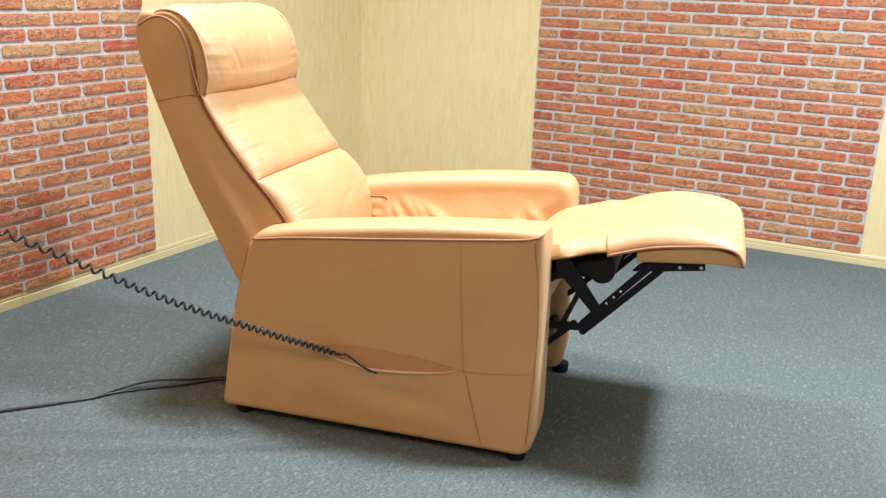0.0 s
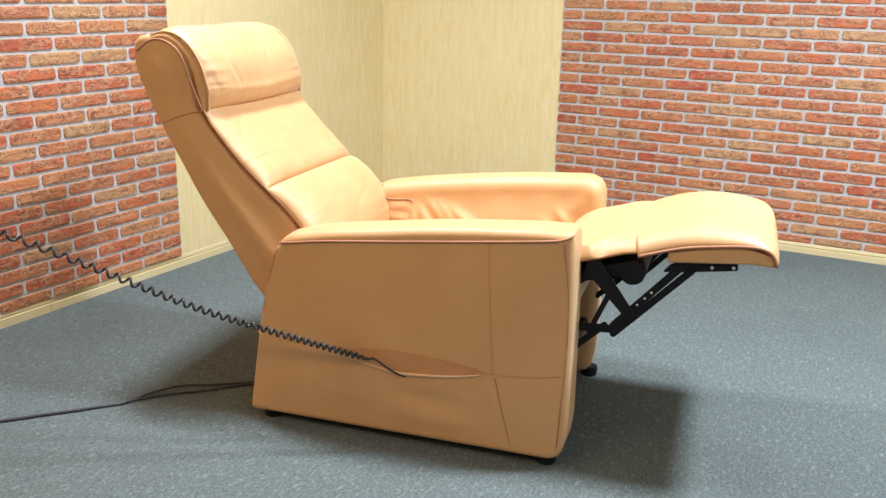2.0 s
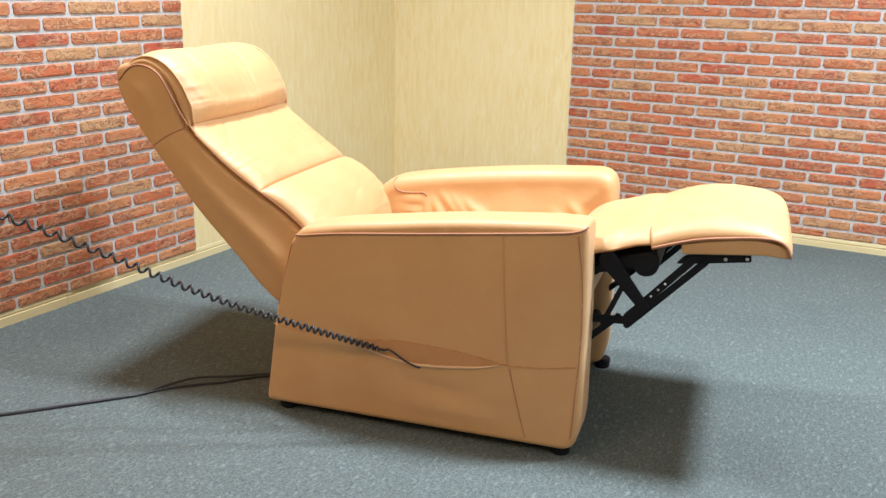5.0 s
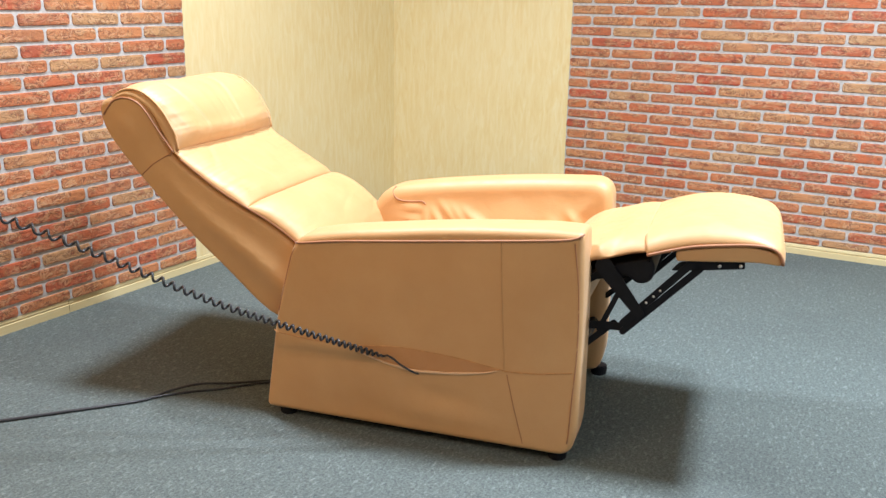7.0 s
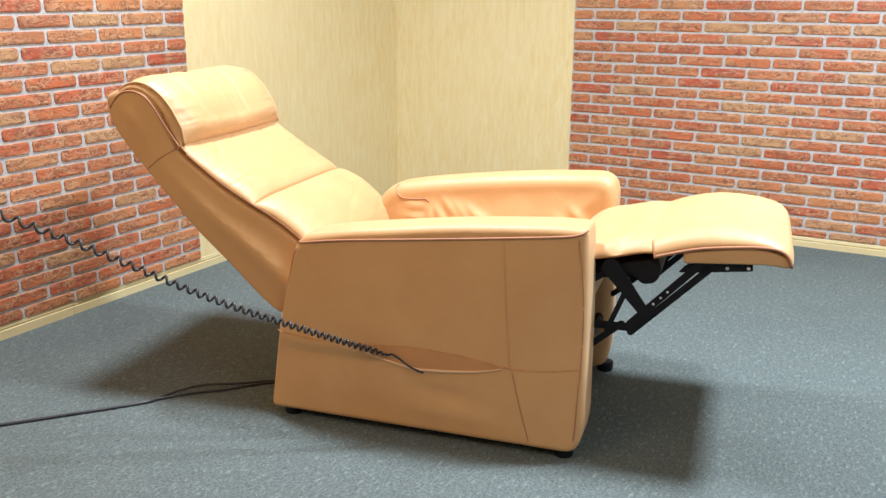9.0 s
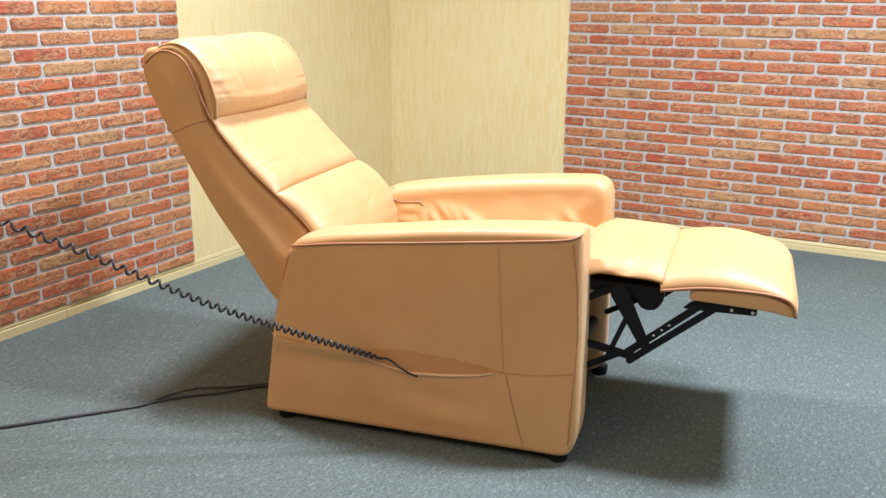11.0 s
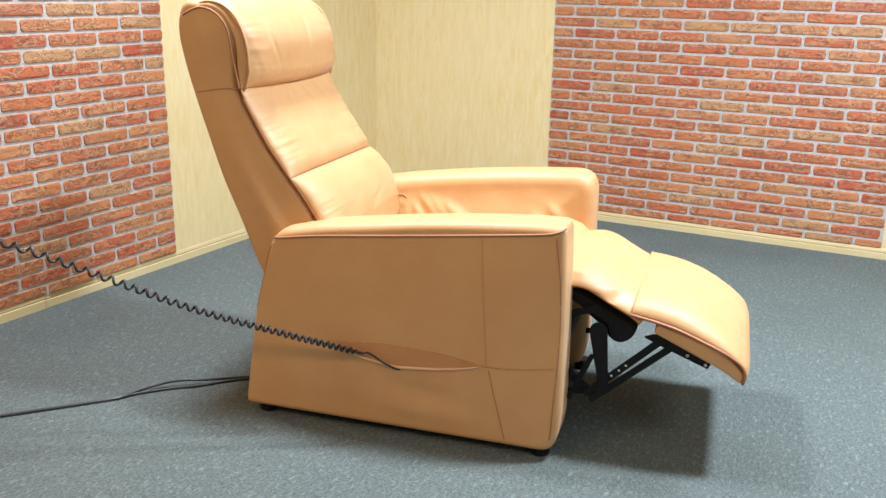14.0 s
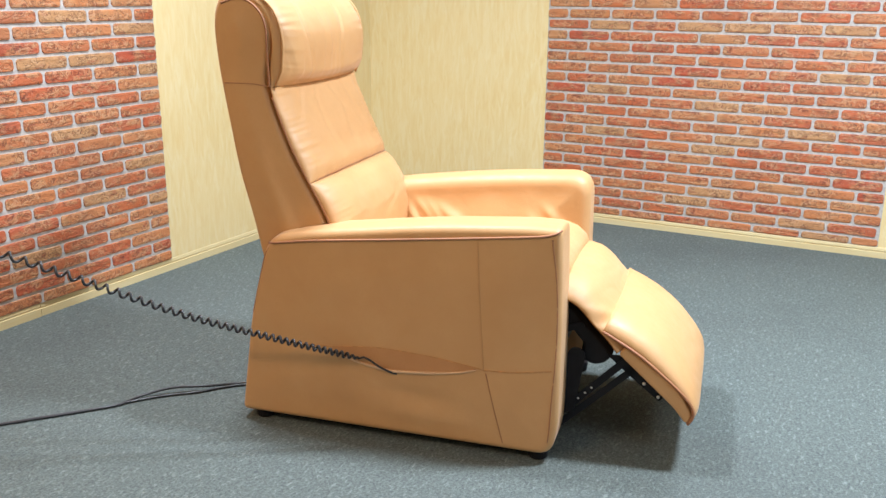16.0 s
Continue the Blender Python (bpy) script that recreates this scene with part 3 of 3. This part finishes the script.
part("headrest", cushion(head_line, [0.046, 0.052, 0.050, 0.045, 0.037, 0.030, 0.022, 0.008], 0, 0, 110, 130, 7.0, 2.2, 0.0040, (15, 0.55), -0.014, lambda p: narrow_cushion(p), 0.006, (0.2, 0), 0.0, -1), LEATHER, backrest, "plump wrinkled tan leather headrest pillow")

for y, out in ((BACK_Y0, -1), (BACK_Y1, 1)):
    low = smooth_line(off_pivot(FRONT), 101)
    pts = []
    for x, z in low[8:64:6]:
        a, b_ = back_width((x, z))
        pts.append((x - 0.002, (a if out < 0 else b_) + 0.0035 * -out, z))
    part("piping", tube(pts, 0.0034, 8, 40), LEATHER_EDGE, backrest)
    side = off_pivot([(-0.900, 0.852), (-0.921, 0.93), (-0.94, 1.0), (-0.975, 1.035), (-1.02, 1.043), (-1.066, 1.02)])
    part("piping", tube([(x, y + 0.001 * out, z) for x, z in side], 0.0028, 6, 40), LEATHER_EDGE, backrest)
    crest = smooth_line(head_line, 30)
    lean = np.gradient(crest, axis=0)
    lean = np.stack([lean[:, 1], -lean[:, 0]], 1) / np.linalg.norm(lean, axis=1)[:, None]
    crest = crest + lean * np.interp(np.linspace(0, 1, 30), (0, 0.15, 0.6, 1), (0.010, 0.029, 0.022, 0.003))[:, None]
    part("piping", tube([(x, y - 0.0085 * out, z) for x, z in crest], 0.0034, 8), LEATHER, backrest)
    side = off_pivot([(-0.902, 0.852), (-0.96, 0.845), (-1.024, 0.829)])
    side = smooth_line(side, 24)
    part("seam", tube([(x, y + (shell_bulge(x, z) + 0.0006) * out, z) for x, z in side], 0.0014, 6), LEATHER_EDGE, backrest)


# ---- footrest: built in its raised pose ----
PAD = (0.372, 0.540)
pad_base = [(0.148, 0.542), (0.242, 0.571), (0.323, 0.584), (0.385, 0.590), (0.424, 0.587), (0.444, 0.573), (0.452, 0.551)]
FOOT_Y0, FOOT_Y1 = 0.085, 0.575


def at_pad(points):
    return [(x - PAD[0], z - PAD[1]) for x, z in points]


foot_pad = part("foot_pad", cushion(at_pad(pad_base), [0.044, 0.049, 0.049, 0.047, 0.041, 0.030, 0.016, 0.008], FOOT_Y0, FOOT_Y1, 44, 40, 6, 2.0, 0.0012, (6, 3)), LEATHER, chair, "curved tan leather foot pad")
foot_pad.location = (PAD[0], 0, PAD[1])
for y in (FOOT_Y0, FOOT_Y1):
    part("piping", tube([(x, y, z - 0.001) for x, z in at_pad(pad_base)], 0.0042, 6, 40), LEATHER_EDGE, foot_pad)
part("piping", tube([(0.452 - PAD[0], y, 0.551 - PAD[1]) for y in np.linspace(FOOT_Y0, FOOT_Y1, 12)], 0.0045, 6), LEATHER_EDGE, foot_pad)
under = round_poly(at_pad([(0.216, 0.533), (0.40, 0.5485), (0.447, 0.545), (0.451, 0.556), (0.441, 0.572), (0.385, 0.587), (0.323, 0.581), (0.214, 0.559)]), [0.008, 0.02, 0.006, 0.005, 0.006, 0.03, 0.03, 0.008], 5)
part("pad_underside", slab(dense(under, 0.02), FOOT_Y0 + 0.002, FOOT_Y1 - 0.002, 0.005), LEATHER, foot_pad, "leather wrapped board under the foot pad")

MECH_Y = (0.105, 2 * CENTRE - 0.105)
for y in MECH_Y:
    br = round_poly(at_pad([(0.205, 0.505), (0.262, 0.511), (0.372, 0.5265), (0.370, 0.544), (0.225, 0.529)]), [0.006, 0.01, 0.004, 0.004, 0.01], 4)
    plate_ob = part("bracket", plate(br, 0.004, y), BLACK_STEEL, foot_pad, "black steel bracket under the pad", False)
    # Two bright discs stand in for the holes through the bracket.
    for x, z in ((0.315, 0.5275), (0.362, 0.5325)):
        part("bracket_hole", disc(x - PAD[0], y - 0.003, z - PAD[1], 0.0045, 0.004), HOLE_METAL, plate_ob, "bright disc standing for a bracket hole")

KNEE = (0.150, 0.531)
flap_base = [(-0.235, -0.033), (-0.16, 0.018), (-0.08, 0.021), (-0.03, 0.022), (0.004, 0.018)]
flap_mesh = cushion(flap_base, [0.030, 0.046, 0.050, 0.050, 0.050, 0.050, 0.045], FOOT_Y0 + 0.004, FOOT_Y1 - 0.004, 60, 48, 3.5, 1.7, 0.0012, (8, 5), 0, None, 0.004)
for v in flap_mesh.verts:
    if v.co.z > 0.025:
        v.co.z += 0.004 * ridge(v.co.x, v.co.y, (-0.15, 0.06), (-0.06, 0.15), 0.014) - 0.003 * ridge(v.co.x, v.co.y, (-0.12, 0.06), (-0.035, 0.14), 0.012)
leg_flap = part("leg_flap", flap_mesh, LEATHER, chair, "soft tan leather calf flap")
part("piping", tube([(x, FOOT_Y0 + 0.007, z) for x, z in flap_base], 0.003, 6, 30), THREAD, leg_flap)
part("piping", tube([(x, FOOT_Y1 - 0.007, z) for x, z in flap_base], 0.003, 6, 30), THREAD, leg_flap)
box_line = round_poly([(-0.19, -0.012), (-0.185, -0.032), (-0.10, -0.038), (-0.056, -0.040), (-0.042, -0.064), (-0.008, -0.066), (0.012, -0.036), (0.008, -0.004), (-0.17, -0.004)], [0.006, 0.006, 0.01, 0.006, 0.02, 0.02, 0.016, 0.004, 0.004], 5)
part("motor_cover", slab(dense(box_line, 0.02), 0.115, 0.545, 0.006), BLACK_PLASTIC, leg_flap, "black fabric covered cross bar")

links = {}


def link(name, length, width, taper=1.0, back=0.0, shift=0.0, holes=()):
    made = []
    for k, y in enumerate(MECH_Y):
        ob = part(name, flat_bar(length, width, 0.004, taper, back), BLACK_STEEL, chair, "black steel lever", False)
        out = -1 if k == 0 else 1
        ob.location = (0, y + out * shift, 0)
        for h in holes:
            part("hole_rim", disc(h, out * 0.0022, 0.0, 0.0032, 0.0012), HOLE_METAL, ob, "small bright hole")
        made.append(ob)
    links[name] = made


link("upper_link", 0.225, 0.018, 1.0, 0.012, 0.004, (0.045, 0.066, 0.09, 0.112))
link("lower_link", 0.235, 0.017, 1.0, 0.01, 0.0)
link("swing_arm", 0.135, 0.025, 1.75, 0.006, 0.008)
link("thin_link", 0.12, 0.013, 1.0, 0.006, 0.005)
link("crank_link", 0.16, 0.02, 1.0, 0.0, -0.002)
link("drive_link", 0.11, 0.016, 1.0, 0.0, -0.004)
link("seat_rail", 0.16, 0.017, 1.0, 0.0, -0.003)


# ---- cables ----
def coil_cable():
    """The handset lead: a straight tail out of the pocket, then a coil that opens as it is pulled away."""
    line = smooth_line([(-0.075, -0.012, 0.028), (-0.265, -0.085, 0.092), (-0.485, -0.16, 0.168), (-0.725, -0.24, 0.272), (-0.906, -0.30, 0.345), (-1.35, -0.44, 0.50)], 3000)
    step = np.linalg.norm(np.diff(line, axis=0), axis=1).mean()
    s = np.linspace(0, 1, 3000)
    pitch = 0.0140 + 0.046 * s ** 1.3
    phase = np.r_[0, np.cumsum(2 * math.pi * step / pitch[:-1])]
    t = np.gradient(line, axis=0)
    t /= np.linalg.norm(t, axis=1)[:, None]
    side = np.cross((0, 0, 1.0), t)
    side /= np.linalg.norm(side, axis=1)[:, None]
    up = np.cross(t, side)
    r = (0.0062 + 0.0050 * s) * np.minimum(1, s * 40)
    line = line + r[:, None] * (np.cos(phase)[:, None] * side + np.sin(phase)[:, None] * up)
    tail = np.array([(0.02, 0.006, -0.012), (0.004, -0.006, -0.004), (-0.025, -0.012, 0.012), (-0.045, -0.014, 0.026), (-0.062, -0.014, 0.033)])
    ob = tagged(new("coiled_cable"), "black coiled handset cable stretched out of the side pocket", "cable")
    part("coil", tube(line, 0.0037, 6), CABLE_BLACK, ob)
    part("lead", tube(np.vstack([smooth_line(tail, 16), line[:1]]), 0.0030, 6), CABLE_BLACK, ob)
    return ob


cable = coil_cable()


def floor_cable(points, r, label):
    ob = new("power_cable", mesh_of("power_cable", tube([tuple(CHAIR @ Vector(p)) for p in points], r, 8, 90), CABLE_BLACK))
    return tagged(ob, label, "cable")


floor_cable([(-0.80, 0.28, 0.0045), (-0.955, 0.188, 0.0045), (-1.03, 0.125, 0.012), (-1.109, 0.078, 0.016), (-1.172, 0.02, 0.008), (-1.206, -0.05, 0.0045), (-1.29, -0.125, 0.0045), (-1.40, -0.22, 0.0045), (-1.65, -0.44, 0.0045), (-2.0, -0.8, 0.0045)],
            0.004, "thin black power cable lying on the grey carpet")
floor_cable([(-0.80, 0.262, 0.0045), (-0.955, 0.172, 0.0045), (-1.04, 0.095, 0.0045), (-1.115, 0.045, 0.0045), (-1.186, -0.02, 0.0045), (-1.212, -0.058, 0.0045), (-1.295, -0.134, 0.0045), (-1.405, -0.228, 0.0045), (-1.655, -0.45, 0.0045), (-2.0, -0.815, 0.0045)],
            0.0035, "second black cable running beside the power cable")


# ---- brick cladding ----
PITCH, COURSE, JOINT = 0.212, 0.05082, 0.0105


def brick_mesh(length, seed, height=COURSE - JOINT):
    """A hand-moulded brick face: rounded corners, uneven outline and a dented front, on local x and y, out along z."""
    rng = random.Random(seed)
    hx, hy, d = length / 2, height / 2, 0.0045
    r = 0.010
    ring = []
    for cx, cy, a0 in ((hx - r, hy - r, 0), (-hx + r, hy - r, 90), (-hx + r, -hy + r, 180), (hx - r, -hy + r, 270)):
        ring += [(cx + r * math.cos(radians(a0 + a)) + rng.uniform(-0.0012, 0.0012), cy + r * math.sin(radians(a0 + a)) + rng.uniform(-0.0012, 0.0012)) for a in (5, 45, 85)]
    bm = bmesh.new()
    low = [bm.verts.new((x, y, -0.001)) for x, y in ring]
    top = [bm.verts.new((x * 0.985, y * 0.93, d * rng.uniform(0.7, 1.0))) for x, y in ring]
    inner = [bm.verts.new((x * 0.93, y * 0.62, d * rng.uniform(0.9, 1.25))) for x, y in ring]
    for a, b_ in ((low, top), (top, inner)):
        for i in range(12):
            bm.faces.new((a[i - 1], a[i], b_[i], b_[i - 1]))
    bm.faces.new(inner)
    return bm


def cladding(name, m, width, first, odd_shift, row_z, label, seed):
    """Brick-faced wall covering: a mortar sheet with single bricks up to eye height and the joined rest above. first: the place of a joint."""
    bottom, top = 0.048, CEILING - 0.002
    sheet = structure(name, box(bmesh.new(), 0, width, 0.0, top - bottom, 0, 0.003), MORTAR, label, "brick wall covering")
    sheet.matrix_world = m @ Matrix.Translation((0, bottom, 0))
    rng = random.Random(seed)
    pool = {}
    far = bmesh.new()
    row = -40
    while True:
        zc = row_z - row * COURSE
        row += 1
        lo, hi = max(zc - (COURSE - JOINT) / 2, bottom + 0.001), min(zc + (COURSE - JOINT) / 2, top - 0.002)
        if hi < bottom:
            break
        if hi - lo < 0.006:
            continue
        x = first + (0 if (row - 1) % 2 == odd_shift else PITCH / 2) - 12 * PITCH
        while x < width:
            a, b_ = max(x + JOINT / 2, 0.0015), min(x + PITCH - JOINT / 2, width - 0.0015)
            x += PITCH
            if b_ - a < 0.012:
                continue
            at = Matrix.Translation(((a + b_) / 2, (lo + hi) / 2 - bottom, 0.003))
            if zc < 1.16:
                key = (round(b_ - a, 3), round(hi - lo, 3), rng.randrange(6))
                if key not in pool:
                    pool[key] = mesh_of("brick", brick_mesh(b_ - a, seed + len(pool), hi - lo), BRICK, False)
                ob = new("brick", pool[key])
                ob.parent = sheet
                ob.matrix_basis = at @ pose(0, 0, 0, 0, 0, rng.uniform(-0.25, 0.25))
            else:
                box(far, *[q for c, h in zip(at.translation, ((b_ - a) / 2, (hi - lo) / 2, 0.004)) for q in (c - h, c + h)])
    rest = new("brick_field", mesh_of("brick_field", far, BRICK_FAR, False))
    rest.parent = sheet
    tagged(rest, "many joined red bricks high on the wall", kind="stuff")
    return sheet


cladding("brick_cladding_north", pose(0.975, 0.0, 0, 90, 0, 0), 1.599, 1.0816 - 0.975, 1, 1.0771, "weathered red-orange brick wall covering with pale grey joints", 11)
cladding("brick_cladding_west", pose(0.0, -1.666 - 1.59, 0, 90, 0, 90), 1.59, 1.59 - (1.7679 - 1.666), 0, 1.0314, "weathered red-orange brick wall covering beside bare wood veneer", 47)


# ---- what moves ----
TIMES = [0, 0.5, 1, 1.5, 2, 2.5, 3, 3.5, 4, 6.5, 7, 7.5, 8, 8.5, 9, 11.5, 12, 12.5, 13, 13.5, 14, 14.5, 15, 15.5, 16]
LEAN = [0.6, 2.2, 3.9, 5.5, 7.1, 8.75, 10.3, 11.8, 13.4, 21.1, 22.7, 24.1, 24.4, 23.6, 20.75, 6.0, 4.0, 2.1, 0, -2.0, -4.2, -6.4, -8.65, -10.75, -12.95]
PAD_KEYS = [(0, 0.374, 0.5402, 20.25), (8.5, 0.374, 0.5402, 20.25), (9, 0.3798, 0.5222, 19.4), (11.5, 0.413, 0.4025, 9.8), (12, 0.409, 0.3797, 6.5), (12.5, 0.4032, 0.3577, 3.4), (13, 0.3932, 0.3303, 0),
            (13.5, 0.3803, 0.304, -4.0), (14, 0.3603, 0.2705, -8.8), (14.5, 0.3372, 0.2412, -13.8), (15, 0.3085, 0.2123, -18.4), (15.5, 0.2823, 0.1872, -23.2), (16, 0.262, 0.1712, -26.0)]
KNEE_KEYS = [(0, 0.150, 0.5305), (8.5, 0.150, 0.5305), (9, 0.155, 0.5175), (11.5, 0.191, 0.442), (12, 0.192, 0.426), (12.5, 0.191, 0.408), (13, 0.188, 0.387), (13.5, 0.186, 0.368), (14, 0.176, 0.343),
             (14.5, 0.169, 0.321), (15, 0.156, 0.301), (15.5, 0.141, 0.284), (16, 0.130, 0.271)]
MID_KEYS = [(0, 0.136, 0.396), (8.5, 0.136, 0.396), (9, 0.140, 0.383), (11.5, 0.157, 0.299), (12, 0.154, 0.279), (12.5, 0.146, 0.259), (13, 0.138, 0.238), (13.5, 0.126, 0.218), (14, 0.109, 0.191), (14.5, 0.092, 0.170), (15, 0.070, 0.150), (15.5, 0.052, 0.136), (16, 0.036, 0.124)]
LOW_KEYS = [(0, 0.111, 0.344), (8.5, 0.111, 0.344), (9, 0.117, 0.333), (11.5, 0.133, 0.253), (12, 0.131, 0.236), (12.5, 0.126, 0.217), (13, 0.118, 0.195), (13.5, 0.108, 0.174), (14, 0.091, 0.145), (14.5, 0.074, 0.122), (15, 0.052, 0.101), (15.5, 0.034, 0.086), (16, 0.018, 0.074)]
FLAP_HINGE = (-0.06, 0.468)
CABLE_KEYS = [(0, 1.0), (1.5, 0.0), (3.5, 0.3), (4, 0.4), (7, 1.1), (9, 1.8), (11.5, 1.7), (12.5, 1.4), (13, 0.6), (14.5, -2.3), (16, -2.1)]


def turned(p, degrees):
    c, s = math.cos(radians(degrees)), math.sin(radians(degrees))
    return p[0] * c - p[1] * s, p[0] * s + p[1] * c


def aim(ob, keys):
    """Keys of (seconds, the lever's foot, the point that it aims at)."""
    walk(ob, [(t, pose(a[0], ob.location.y, a[1], 0, -math.degrees(math.atan2(b_[1] - a[1], b_[0] - a[0])), 0)) for t, a, b_ in keys])


def motions():
    walk(backrest, [(t, pose(PIVOT[0], 0, PIVOT[1], 0, -a, 0)) for t, a in zip(TIMES, LEAN)])
    walk(foot_pad, [(t, pose(x, 0, z, 0, 20.25 - a, 0)) for t, x, z, a in PAD_KEYS])
    knee = [(t, (x, z), math.degrees(math.atan2(z - FLAP_HINGE[1], x - FLAP_HINGE[0]))) for t, x, z in KNEE_KEYS]
    walk(leg_flap, [(t, pose(p[0], 0, p[1], 0, -a, 0)) for t, p, a in knee])
    on_pad = lambda k, p: tuple(q + r for q, r in zip(PAD_KEYS[k][1:3], turned(at_pad([p])[0], PAD_KEYS[k][3] - 20.25)))
    for ob in links["upper_link"]:
        aim(ob, [(t, (x - 0.035 * (on_pad(k, (0.243, 0.518))[0] - x) / 0.16, z - 0.035 * (on_pad(k, (0.243, 0.518))[1] - z) / 0.16), on_pad(k, (0.243, 0.518))) for k, (t, x, z) in enumerate(MID_KEYS)])
    for ob in links["lower_link"]:
        aim(ob, [(t, (x, z), on_pad(k, (0.272, 0.516))) for k, (t, x, z) in enumerate(LOW_KEYS)])
    tops = [tuple(q + r for q, r in zip(p, turned((-0.10, -0.012), a))) for _, p, a in knee]
    for ob in links["swing_arm"]:
        aim(ob, [(t, (x, z), tops[k]) for k, (t, x, z) in enumerate(MID_KEYS)])
    for ob in links["thin_link"]:
        aim(ob, [(t, (x - 0.062, z - 0.002), (0.55 * tops[k][0] + 0.45 * MID_KEYS[k][1], 0.55 * tops[k][1] + 0.45 * MID_KEYS[k][2])) for k, (t, x, z) in enumerate(LOW_KEYS)])
    for ob in links["crank_link"]:
        aim(ob, [(t, (x, z + 0.004), (-0.10, 0.30 + 0.25 * (z - 0.195))) for t, x, z in LOW_KEYS])
    for ob in links["drive_link"]:
        aim(ob, [(t, (x - 0.03, z + 0.01), (-0.06, 0.16 + 0.4 * (z - 0.195))) for t, x, z in LOW_KEYS])
    for ob in links["seat_rail"]:
        aim(ob, [(t, tops[k], (-0.10, 0.33 + 0.35 * (LOW_KEYS[k][2] - 0.195))) for k, (t, _, _) in enumerate(LOW_KEYS)])
    foot = CHAIR @ Vector((-0.41, -0.006, 0.202))
    walk(cable, [(t, pose(foot.x, foot.y, foot.z, 0, 0, CHAIR_YAW) @ pose(0, 0, 0, 0, a, 0)) for t, a in CABLE_KEYS])


motions()
